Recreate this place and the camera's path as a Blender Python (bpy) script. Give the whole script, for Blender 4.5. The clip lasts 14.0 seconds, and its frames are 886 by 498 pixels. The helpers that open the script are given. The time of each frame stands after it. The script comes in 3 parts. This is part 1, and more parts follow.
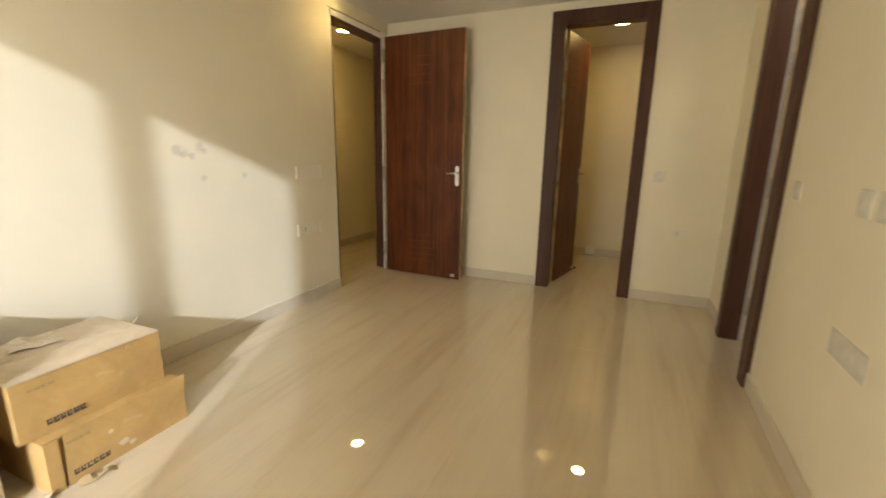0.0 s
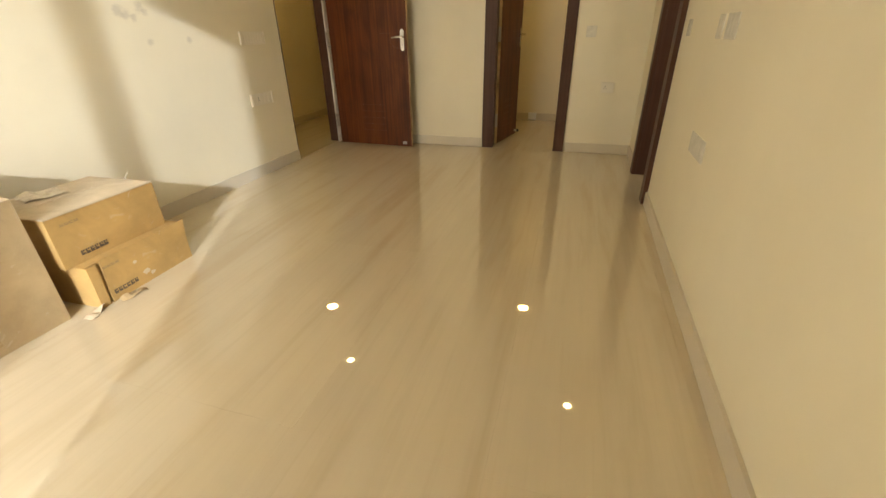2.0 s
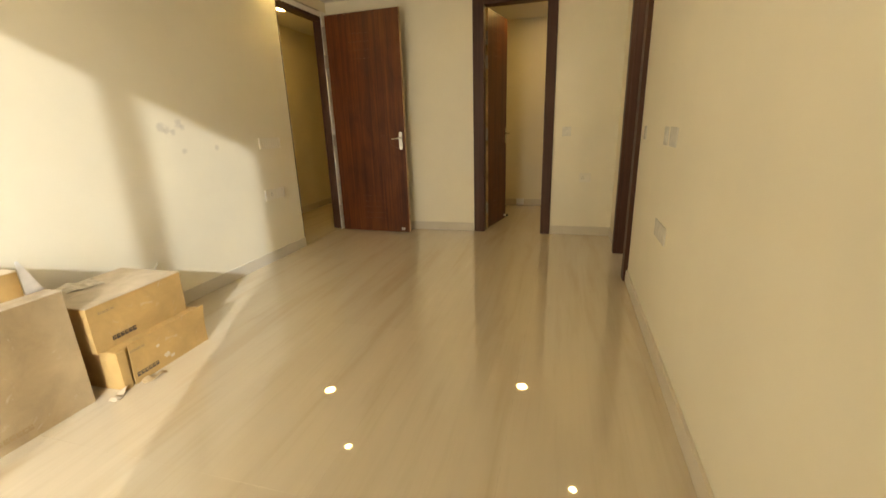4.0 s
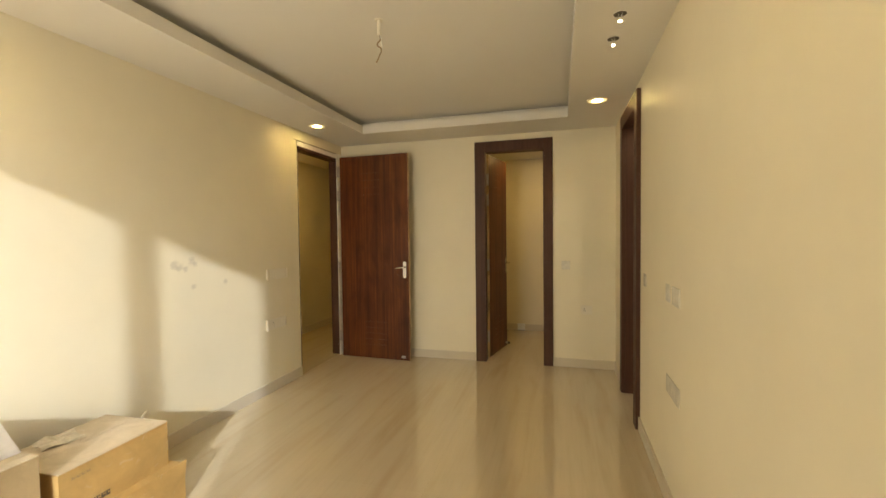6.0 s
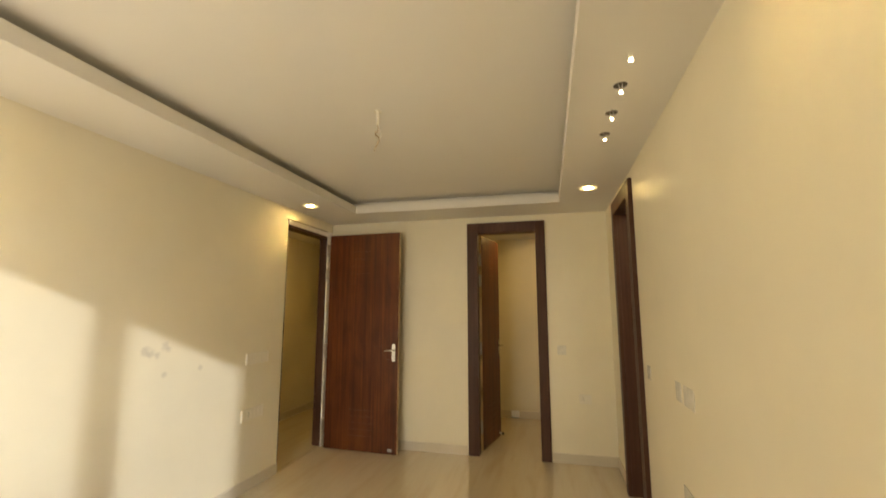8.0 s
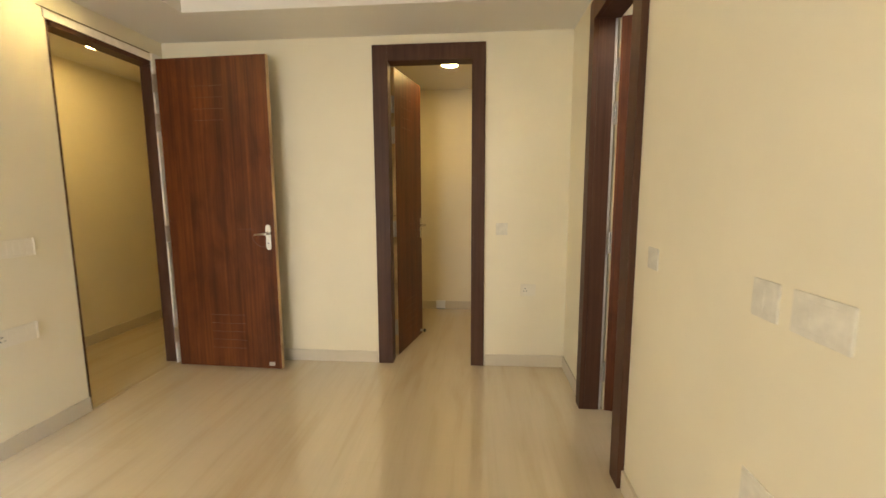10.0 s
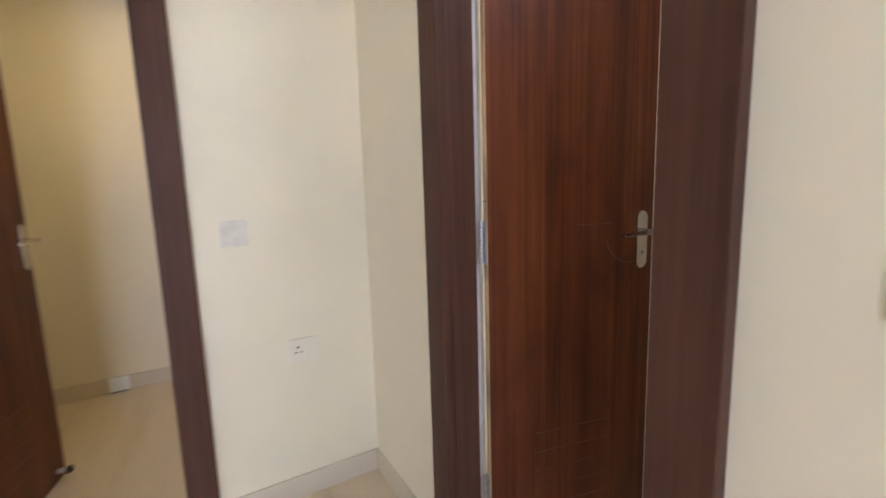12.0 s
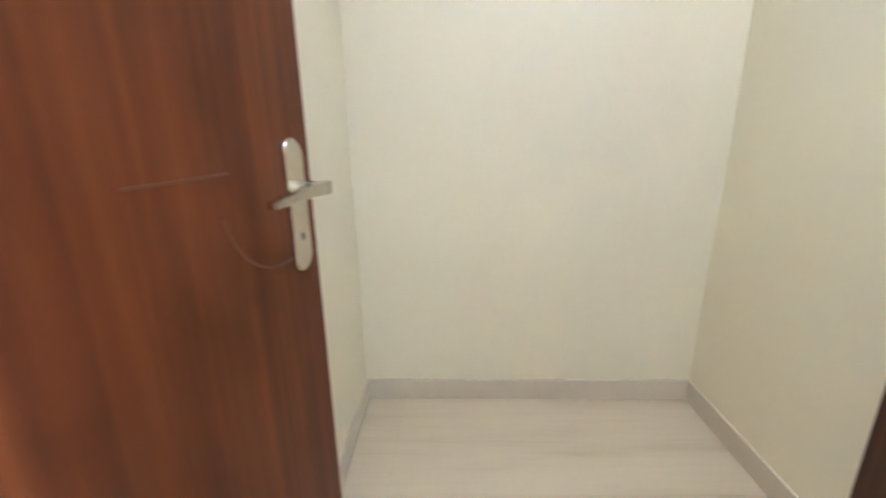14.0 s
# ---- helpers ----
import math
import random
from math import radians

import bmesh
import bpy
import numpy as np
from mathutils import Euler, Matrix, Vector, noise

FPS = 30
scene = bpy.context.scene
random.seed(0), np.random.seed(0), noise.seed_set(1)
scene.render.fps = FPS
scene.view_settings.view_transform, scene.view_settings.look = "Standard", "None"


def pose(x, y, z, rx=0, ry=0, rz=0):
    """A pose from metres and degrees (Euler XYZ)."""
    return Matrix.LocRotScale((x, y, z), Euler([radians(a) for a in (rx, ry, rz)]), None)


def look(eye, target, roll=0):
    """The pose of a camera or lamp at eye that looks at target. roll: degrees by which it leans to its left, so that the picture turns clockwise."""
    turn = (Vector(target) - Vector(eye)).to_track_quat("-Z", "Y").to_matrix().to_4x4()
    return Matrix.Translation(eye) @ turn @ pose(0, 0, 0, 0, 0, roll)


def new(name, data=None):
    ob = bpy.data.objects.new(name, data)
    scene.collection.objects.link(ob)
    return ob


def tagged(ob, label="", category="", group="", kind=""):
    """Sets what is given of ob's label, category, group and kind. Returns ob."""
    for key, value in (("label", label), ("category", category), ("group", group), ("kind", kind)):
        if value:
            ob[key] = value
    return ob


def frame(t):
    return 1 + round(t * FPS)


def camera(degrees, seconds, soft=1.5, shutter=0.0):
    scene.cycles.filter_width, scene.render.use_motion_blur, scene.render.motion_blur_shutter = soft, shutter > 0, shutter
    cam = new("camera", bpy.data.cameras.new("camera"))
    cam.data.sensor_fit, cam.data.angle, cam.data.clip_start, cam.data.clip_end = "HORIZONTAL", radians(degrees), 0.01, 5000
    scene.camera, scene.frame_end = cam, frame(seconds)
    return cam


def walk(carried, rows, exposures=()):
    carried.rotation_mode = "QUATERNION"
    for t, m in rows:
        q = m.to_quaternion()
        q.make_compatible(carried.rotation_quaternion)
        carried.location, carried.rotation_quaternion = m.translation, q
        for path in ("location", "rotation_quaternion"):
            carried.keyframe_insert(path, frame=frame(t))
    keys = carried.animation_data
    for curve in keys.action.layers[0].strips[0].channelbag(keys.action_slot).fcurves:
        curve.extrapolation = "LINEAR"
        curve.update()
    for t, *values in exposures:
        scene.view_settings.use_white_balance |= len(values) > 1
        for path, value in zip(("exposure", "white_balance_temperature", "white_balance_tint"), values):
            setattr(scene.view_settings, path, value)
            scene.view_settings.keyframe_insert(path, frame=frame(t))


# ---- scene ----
cam = camera(92.8, 14.0, soft=1.5, shutter=0.35)
PATH = [
    (0, (-0.696, -3.941, 1.216), (-1.477, -2.153, 0.779), 1.0),
    (0.5, (-0.654, -4.09, 1.198), (-1.172, -2.216, 0.727), 0.6),
    (1, (-0.626, -4.205, 1.133), (-1.079, -2.418, 0.355), 1.0),
    (1.5, (-0.587, -4.28, 1.103), (-1.094, -2.55, 0.238), -0.4),
    (2, (-0.545, -4.384, 1.083), (-1.065, -2.684, 0.168), -0.9),
    (4.5, (-0.501, -4.596, 1.229), (-1.041, -2.715, 0.819), -1.7),
    (5, (-0.516, -4.587, 1.288), (-1.07, -2.681, 1.039), -1.1),
    (5.5, (-0.525, -4.575, 1.349), (-1.064, -2.653, 1.223), -0.8),
    (6, (-0.548, -4.573, 1.398), (-1.08, -2.647, 1.332), -0.7),
    (6.5, (-0.584, -4.556, 1.453), (-1.111, -2.628, 1.523), -0.8),
    (7, (-0.622, -4.568, 1.485), (-1.147, -2.657, 1.749), -0.6),
    (7.5, (-0.648, -4.601, 1.524), (-1.17, -2.712, 1.923), -0.3),
    (8, (-0.605, -4.489, 1.482), (-1.079, -2.566, 1.761), -0.0),
    (8.5, (-0.621, -4.245, 1.341), (-0.949, -2.272, 1.353), 0.1),
    (10.8, (-0.761, -2.561, 1.318), (-0.705, -0.58, 1.048), 0.2),
    (11, (-0.787, -2.413, 1.242), (-0.619, -0.434, 1.002), 0.5),
    (11.5, (-0.757, -2.025, 1.241), (-0.165, -0.135, 0.962), -0.1),
    (12, (-0.615, -1.630, 1.193), (0.403, 0.070, 0.922), -1.7),
    (12.3, (-0.533, -1.418, 1.182), (0.714, 0.120, 0.900), -1.2),
    (12.5, (-0.468, -1.283, 1.170), (0.937, 0.111, 0.884), -1.7),
    (13, (-0.323, -1.042, 1.196), (1.421, -0.129, 0.843), -2.1),
    (13.5, (-0.083, -0.976, 1.159), (1.791, -0.434, 0.721), -1.8),
    (14, (0.060, -1.012, 1.126), (1.979, -0.963, 0.565), -0.7),
]
walk(cam, [(t, look(eye, target, roll)) for t, eye, target, roll in PATH],
     [(0, -0.27, 7050, 16), (0.5, -0.16, 7200, 16), (1.5, -0.26, 7500, 15), (5, -0.33, 7900, 14), (8.5, -0.31, 7850, 15), (11, 0.54, 5650, 20), (12, 0.50, 5080, 25), (12.5, 0.82, 4980, 24), (13.0, 1.14, 4800, 18), (13.5, 1.62, 5000, 19), (14, 1.95, 4750, 15)])

# ---- light ----
SUN_WAY = Vector((-0.484, 1.0, -0.405))
world = bpy.data.worlds.new("sky")
scene.world = world
world.use_nodes = True
sky = world.node_tree.nodes.new("ShaderNodeTexSky")
sky.sky_type, sky.sun_disc = "NISHITA", False
sky.sun_elevation, sky.sun_rotation = radians(20.0), radians(154.2)
backg = world.node_tree.nodes["Background"]
world.node_tree.links.new(sky.outputs[0], backg.inputs[0])
backg.inputs[1].default_value = 0.12
sun = new("sun", bpy.data.lights.new("sun", "SUN"))
sun.data.energy, sun.data.angle, sun.data.color = 4.6, radians(1.4), (0.74, 0.88, 1.04)
sun.matrix_world = look((2.0, -9.0, 6.0), Vector((2.0, -9.0, 6.0)) + SUN_WAY)

# the sky's light through the balcony opening
daylight = new("window_daylight", bpy.data.lights.new("window_daylight", "AREA"))
daylight.data.shape, daylight.data.size, daylight.data.size_y = "RECTANGLE", 1.48, 2.36
daylight.data.energy, daylight.data.color = 32.0, (0.97, 0.95, 0.87)
daylight.matrix_world = pose(-2.126, -4.975, 1.225, 90, 0, 0)

# ---- materials ----
XL_FACE = -3.06


def nodes_of(name):
    m = bpy.data.materials.new(name)
    m.use_nodes = True
    return m, m.node_tree.nodes, m.node_tree.links, m.node_tree.nodes["Principled BSDF"]


def coords(nodes, links, scale, space="Object"):
    tc, mp = nodes.new("ShaderNodeTexCoord"), nodes.new("ShaderNodeMapping")
    mp.inputs["Scale"].default_value = scale
    links.new(tc.outputs[space], mp.inputs[0])
    return mp.outputs[0]


def noise_of(nodes, links, vec, scale, detail=4.0, rough=0.55, warp=0.0):
    n = nodes.new("ShaderNodeTexNoise")
    n.inputs["Scale"].default_value, n.inputs["Detail"].default_value = scale, detail
    n.inputs["Roughness"].default_value, n.inputs["Distortion"].default_value = rough, warp
    links.new(vec, n.inputs["Vector"])
    return n.outputs[0]


def ramp_of(nodes, links, fac, stops):
    r = nodes.new("ShaderNodeValToRGB")
    el = r.color_ramp.elements
    while len(el) < len(stops):
        el.new(0.5)
    for e, (p, c) in zip(el, stops):
        e.position, e.color = p, (*c, 1.0)
    links.new(fac, r.inputs[0])
    return r.outputs[0]


def mix_of(nodes, links, fac, a, b, kind="MIX"):
    m = nodes.new("ShaderNodeMix")
    m.data_type, m.blend_type = "RGBA", kind
    for sock, v in ((m.inputs[0], fac), (m.inputs[6], a), (m.inputs[7], b)):
        if isinstance(v, (int, float)):
            sock.default_value = v
        elif isinstance(v, tuple):
            sock.default_value = (*v, 1.0)
        else:
            links.new(v, sock)
    return m.outputs[2]


def bump_of(nodes, links, bsdf, height, strength, distance):
    b = nodes.new("ShaderNodeBump")
    b.inputs["Strength"].default_value, b.inputs["Distance"].default_value = strength, distance
    links.new(height, b.inputs["Height"])
    links.new(b.outputs[0], bsdf.inputs["Normal"])


def shade(c, k):
    return tuple(min(1.0, v * k) for v in c)


def paint(name, colour, rough, spread=0.05, coarse=1.3, fine=90.0, bump=0.12):
    """Painted plaster: faint large clouds, roller grain."""
    m, n, l, b = nodes_of(name)
    v = coords(n, l, (1, 1, 1))
    big = noise_of(n, l, v, coarse, 5.0, 0.6)
    c = ramp_of(n, l, big, [(0.3, shade(colour, 1 - spread)), (0.7, shade(colour, 1 + spread * 0.6))])
    grain = noise_of(n, l, v, fine, 3.0)
    l.new(c, b.inputs["Base Color"])
    r = n.new("ShaderNodeMapRange")
    r.inputs["To Min"].default_value, r.inputs["To Max"].default_value = rough - 0.06, rough + 0.08
    l.new(big, r.inputs["Value"])
    l.new(r.outputs[0], b.inputs["Roughness"])
    bump_of(n, l, b, grain, bump, 0.002)
    return m


def plain(name, colour, rough, metal=0.0, spread=0.06, scale=25.0, bump=0.05):
    m, n, l, b = nodes_of(name)
    v = coords(n, l, (1, 1, 1))
    k = noise_of(n, l, v, scale, 4.0)
    l.new(ramp_of(n, l, k, [(0.3, shade(colour, 1 - spread)), (0.7, shade(colour, 1 + spread))]), b.inputs["Base Color"])
    b.inputs["Roughness"].default_value, b.inputs["Metallic"].default_value = rough, metal
    bump_of(n, l, b, k, bump, 0.001)
    return m


def wood(name, dark, mid, light, rough, across=9.0, along=0.45, coat=0.15, blotch=0.25):
    """Wood-print laminate with the grain along z: broad bands, narrow streaks, cloudy stain."""
    m, n, l, b = nodes_of(name)
    wide = noise_of(n, l, coords(n, l, (across, across, along)), 1.0, 3.0, 0.5, 0.6)
    band = noise_of(n, l, coords(n, l, (across * 2.4, across * 2.4, along * 0.7)), 1.0, 3.0, 0.55, 0.4)
    thin = noise_of(n, l, coords(n, l, (across * 7, across * 7, along * 2.2)), 1.0, 6.0, 0.65, 0.3)
    cloud = noise_of(n, l, coords(n, l, (7.0, 7.0, 2.6)), 1.0, 4.0, 0.6, 0.5)
    c1 = ramp_of(n, l, wide, [(0.30, dark), (0.46, mid), (0.57, light), (0.72, mid)])
    c1 = mix_of(n, l, 0.5, c1, ramp_of(n, l, band, [(0.36, dark), (0.47, mid), (0.53, light), (0.66, mid)]))
    c2 = ramp_of(n, l, thin, [(0.32, (0.80, 0.79, 0.77)), (0.66, (1.05, 1.04, 1.03))])
    c = mix_of(n, l, 0.75, c1, c2, "MULTIPLY")
    k = 1 - blotch * 2
    c = mix_of(n, l, 1.0, c, ramp_of(n, l, cloud, [(0.34, (k, k * 0.96, k * 0.93)), (0.62, (1.0 + blotch * 0.6,) * 3)]), "MULTIPLY")
    l.new(c, b.inputs["Base Color"])
    b.inputs["Roughness"].default_value = rough
    b.inputs["Coat Weight"].default_value, b.inputs["Coat Roughness"].default_value = coat, 0.25
    b.inputs["Specular IOR Level"].default_value = 0.25 + coat
    bump_of(n, l, b, thin, 0.06, 0.001)
    return m


def tile_stone(name, pale, warm, rough, ior=2.0, coat=0.4):
    """Polished beige tile: fine soft streaks along y over paler and warmer runs, each tile a little apart in tone."""
    m, n, l, b = nodes_of(name)
    info = n.new("ShaderNodeObjectInfo")
    tc = n.new("ShaderNodeNewGeometry")

    def along(kx, ky, turn):
        mp = n.new("ShaderNodeMapping")
        mp.inputs["Scale"].default_value = (kx, ky, 1.0)
        mp.inputs["Rotation"].default_value = (0, 0, radians(turn))
        l.new(tc.outputs["Position"], mp.inputs[0])
        return mp.outputs[0]

    runs = noise_of(n, l, along(1.0, 0.10, 2.0), 7.0, 4.0, 0.55, 0.5)
    fine = noise_of(n, l, along(1.0, 0.045, 2.0), 34.0, 4.0, 0.6, 0.35)
    cloud = noise_of(n, l, along(1.0, 0.3, 0.0), 1.6, 3.0, 0.5, 0.2)
    c1 = ramp_of(n, l, runs, [(0.30, warm), (0.47, pale), (0.72, shade(pale, 1.04))])
    c2 = ramp_of(n, l, fine, [(0.28, (0.945, 0.935, 0.915)), (0.46, (0.995, 0.993, 0.99)), (0.72, (1.02, 1.018, 1.015))])
    c = mix_of(n, l, 0.85, c1, c2, "MULTIPLY")
    c3 = ramp_of(n, l, cloud, [(0.3, (0.97, 0.96, 0.945)), (0.7, (1.03, 1.025, 1.02))])
    c = mix_of(n, l, 0.9, c, c3, "MULTIPLY")
    tone = ramp_of(n, l, info.outputs["Random"], [(0.0, (0.975, 0.972, 0.965)), (1.0, (1.01, 1.01, 1.01))])
    c = mix_of(n, l, 1.0, c, tone, "MULTIPLY")
    l.new(c, b.inputs["Base Color"])
    smear = noise_of(n, l, tc.outputs["Position"], 3.0, 4.0)
    r = n.new("ShaderNodeMapRange")
    r.inputs["To Min"].default_value, r.inputs["To Max"].default_value = rough * 0.7, rough * 1.5
    l.new(smear, r.inputs["Value"])
    l.new(r.outputs[0], b.inputs["Roughness"])
    b.inputs["IOR"].default_value = ior
    b.inputs["Coat Weight"].default_value, b.inputs["Coat Roughness"].default_value = coat, 0.01
    return m


def glow(name, colour, strength, reach=0.0):
    """A lit surface; with a reach, brightest in the middle and fading over that radius."""
    m, n, l, b = nodes_of(name)
    b.inputs["Base Color"].default_value = (0.8, 0.8, 0.8, 1)
    b.inputs["Emission Color"].default_value = (*colour, 1)
    b.inputs["Emission Strength"].default_value = strength
    if reach:
        tc, size, fall = n.new("ShaderNodeTexCoord"), n.new("ShaderNodeVectorMath"), n.new("ShaderNodeMapRange")
        size.operation, fall.interpolation_type = "LENGTH", "SMOOTHSTEP"
        l.new(tc.outputs["Object"], size.inputs[0])
        fall.inputs["From Min"].default_value, fall.inputs["From Max"].default_value = reach * 0.12, reach * 0.68
        fall.inputs["To Min"].default_value, fall.inputs["To Max"].default_value = strength * 6.6, strength * 0.03
        l.new(size.outputs["Value"], fall.inputs["Value"])
        l.new(fall.outputs[0], b.inputs["Emission Strength"])
    return m


def glass(name):
    m, n, l, b = nodes_of(name)
    b.inputs["Transmission Weight"].default_value, b.inputs["Roughness"].default_value = 1.0, 0.0
    b.inputs["Base Color"].default_value = (0.96, 0.98, 0.97, 1)
    return m


def cardboard(name, colour, dust):
    """Corrugated board with faint flutes, scuffs and dust on top-facing noise."""
    m, n, l, b = nodes_of(name)
    v = coords(n, l, (1, 1, 1))
    k = noise_of(n, l, v, 6.0, 6.0, 0.65, 0.4)
    f = noise_of(n, l, coords(n, l, (3, 3, 160)), 1.0, 2.0)
    c1 = ramp_of(n, l, k, [(0.32, shade(colour, 0.82)), (0.55, colour), (0.75, shade(colour, 1.15))])
    scuff = noise_of(n, l, v, 11.0, 6.0, 0.7, 0.8)
    s = ramp_of(n, l, scuff, [(0.62, (0, 0, 0)), (0.74, (dust, dust, dust))])
    c = mix_of(n, l, s, c1, (0.58, 0.48, 0.36))
    l.new(c, b.inputs["Base Color"])
    b.inputs["Roughness"].default_value = 0.85
    bump_of(n, l, b, f, 0.12, 0.002)
    return m


WALL = paint("cream_wall_paint", (0.785, 0.718, 0.545), 0.48)


def shadow_spotted(m, spots):
    """Grey shadow spots with ragged edges, put into the colour at the given places of a painted wall: (x, y, z, reach).
    """
    n, l = m.node_tree.nodes, m.node_tree.links
    b = n["Principled BSDF"]
    base = b.inputs["Base Color"].links[0].from_socket
    tc = n.new("ShaderNodeTexCoord")
    rag = noise_of(n, l, coords(n, l, (1, 0.7, 1.5)), 17.0, 5.0, 0.65)
    for x, y, z, reach in spots:
        dist = n.new("ShaderNodeVectorMath")
        dist.operation = "DISTANCE"
        dist.inputs[1].default_value = (x, y, z)
        l.new(tc.outputs["Object"], dist.inputs[0])
        k = n.new("ShaderNodeMath")
        k.operation = "MULTIPLY_ADD"
        k.inputs[1].default_value, k.inputs[2].default_value = -0.55 / reach, 0.55
        l.new(dist.outputs["Value"], k.inputs[0])
        add = n.new("ShaderNodeMath")
        l.new(k.outputs[0], add.inputs[0])
        l.new(rag, add.inputs[1])
        mask = ramp_of(n, l, add.outputs[0], [(0.62, (0, 0, 0)), (0.95, (0.42, 0.42, 0.42))])
        base = mix_of(n, l, mask, base, (0.42, 0.37, 0.29))
    l.new(base, b.inputs["Base Color"])
    return m


# small cast shadows within the sun patch, painted into the west wall's colour
WALL_SHADOW_SPOTS = shadow_spotted(paint("cream_wall_paint_shadow_spots", (0.785, 0.718, 0.545), 0.48), ((XL_FACE, -2.31, 1.215, 0.050), (XL_FACE, -2.265, 1.195, 0.050), (XL_FACE, -2.225, 1.18, 0.035), (XL_FACE, -2.175, 1.235, 0.048), (XL_FACE, -2.145, 1.215, 0.038), (XL_FACE, -2.16, 1.05, 0.034), (XL_FACE, -1.86, 1.06, 0.034)))
CEIL = paint("white_ceiling_paint", (0.78, 0.745, 0.67), 0.62, 0.03, 0.9, 120.0, 0.06)
TILE = tile_stone("polished_beige_tile", (0.590, 0.508, 0.372), (0.540, 0.448, 0.312), 0.009)
GROUT = plain("tile_grout", (0.52, 0.45, 0.34), 0.5)
SKIRT = plain("skirting_tile", (0.61, 0.54, 0.42), 0.28, 0.0, 0.03, 3.0, 0.0)
LEAF = wood("red_brown_wood_laminate", (0.060, 0.0152, 0.0045), (0.101, 0.0262, 0.0068), (0.156, 0.0440, 0.0100), 0.46, 13.0, 0.55, 0.03, 0.15)
FRAME = wood("dark_brown_frame_laminate", (0.060, 0.0255, 0.0150), (0.076, 0.0335, 0.0200), (0.090, 0.0420, 0.0260), 0.50, 16.0, 0.8, 0.0, 0.06)
RAW = wood("bare_pale_wood", (0.55, 0.36, 0.18), (0.68, 0.48, 0.26), (0.74, 0.55, 0.32), 0.7, 20.0, 1.0)
PRIMER = plain("white_primed_wood", (0.84, 0.81, 0.75), 0.6, 0.0, 0.1, 18.0)
# the white primer again, its colour darkened to offset strong light on the rebates
PRIMER_DIMMED = plain("white_primer_dimmed", (0.47, 0.455, 0.44), 0.65, 0.0, 0.1, 18.0)
STEEL = plain("brushed_steel", (0.50, 0.48, 0.46), 0.42, 1.0, 0.12, 60.0)
NICKEL = plain("satin_nickel", (0.66, 0.63, 0.58), 0.22, 1.0, 0.06, 40.0)
PLASTIC = plain("white_plastic", (0.77, 0.715, 0.59), 0.32, 0.0, 0.03, 10.0, 0.0)
FILM = plain("plastic_wrap_pale", (0.715, 0.68, 0.58), 0.25, 0.0, 0.10, 30.0, 0.15)
HOLE_SHADE = plain("cutout_shade", (0.10, 0.085, 0.065), 0.9)
DARK = plain("dark_void", (0.02, 0.02, 0.02), 0.8)
BLACK = plain("black_rubber", (0.02, 0.02, 0.02), 0.6)
BOARD = cardboard("brown_cardboard", (0.45, 0.275, 0.095), 0.35)
BOARD_GREY = cardboard("greyed_cardboard", (0.35, 0.245, 0.125), 0.45)
BOARD_PALE = cardboard("dusty_cardboard", (0.52, 0.42, 0.29), 0.8)
INK = plain("dark_print_ink", (0.10, 0.07, 0.04), 0.8)
INK_FAINT = plain("faded_print_ink", (0.31, 0.205, 0.09), 0.85)
PAPER = plain("dusty_paper_scrap", (0.52, 0.45, 0.33), 0.9, 0.0, 0.2, 30.0, 0.4)
LAMP = glow("lamp_diffuser", (1.0, 0.755, 0.31), 49.0, 0.072)
# glow of the fill light added to brighten the store
STORE_FILL = glow("store_fill_glow", (1.0, 0.95, 0.80), 128.0)
LAMP_WARM = glow("lamp_diffuser_warm", (1.0, 0.71, 0.25), 130.0)
BULB = glow("spot_bulb", (1.0, 0.84, 0.52), 55.0)
ALU = plain("grey_aluminium", (0.30, 0.29, 0.28), 0.4, 0.8)
GLASS = glass("clear_glass")
WHITE = plain("cold_white_plastic", (0.83, 0.84, 0.84), 0.3, 0.0, 0.02, 10.0, 0.0)
WIRE = plain("white_flex", (0.65, 0.63, 0.58), 0.5)
WIRE_BROWN = plain("brown_flex", (0.34, 0.24, 0.13), 0.6)
GROOVE_SHADE = plain("painted_shadow_brown", (0.24, 0.19, 0.12), 0.8)
GROUND = plain("dusty_ground", (0.22, 0.19, 0.15), 0.95, 0.0, 0.2, 0.4)


# ---- mesh helpers ----
def box(bm, x0, x1, y0, y1, z0, z1):
    v = [bm.verts.new((x, y, z)) for x in (x0, x1) for y in (y0, y1) for z in (z0, z1)]
    for f in ((0, 1, 3, 2), (4, 6, 7, 5), (0, 4, 5, 1), (2, 3, 7, 6), (0, 2, 6, 4), (1, 5, 7, 3)):
        bm.faces.new([v[i] for i in f])
    return v


def rounded(bm, width, segments=2):
    bmesh.ops.bevel(bm, geom=list(bm.edges), offset=width, segments=segments, affect="EDGES", profile=0.6)
    return bm


def one_box(*b, bevel=0.0):
    bm = bmesh.new()
    box(bm, *b)
    return rounded(bm, bevel) if bevel else bm


def boxes(*bs):
    bm = bmesh.new()
    for b in bs:
        box(bm, *b)
    return bm


def rod(bm, p, q, r, r2=None, seg=16):
    p, q = Vector(p), Vector(q)
    d = q - p
    m = Matrix.Translation((p + q) / 2) @ d.to_track_quat("Z", "Y").to_matrix().to_4x4()
    bmesh.ops.create_cone(bm, cap_ends=True, segments=seg, radius1=r, radius2=r if r2 is None else r2, depth=d.length, matrix=m)
    return bm


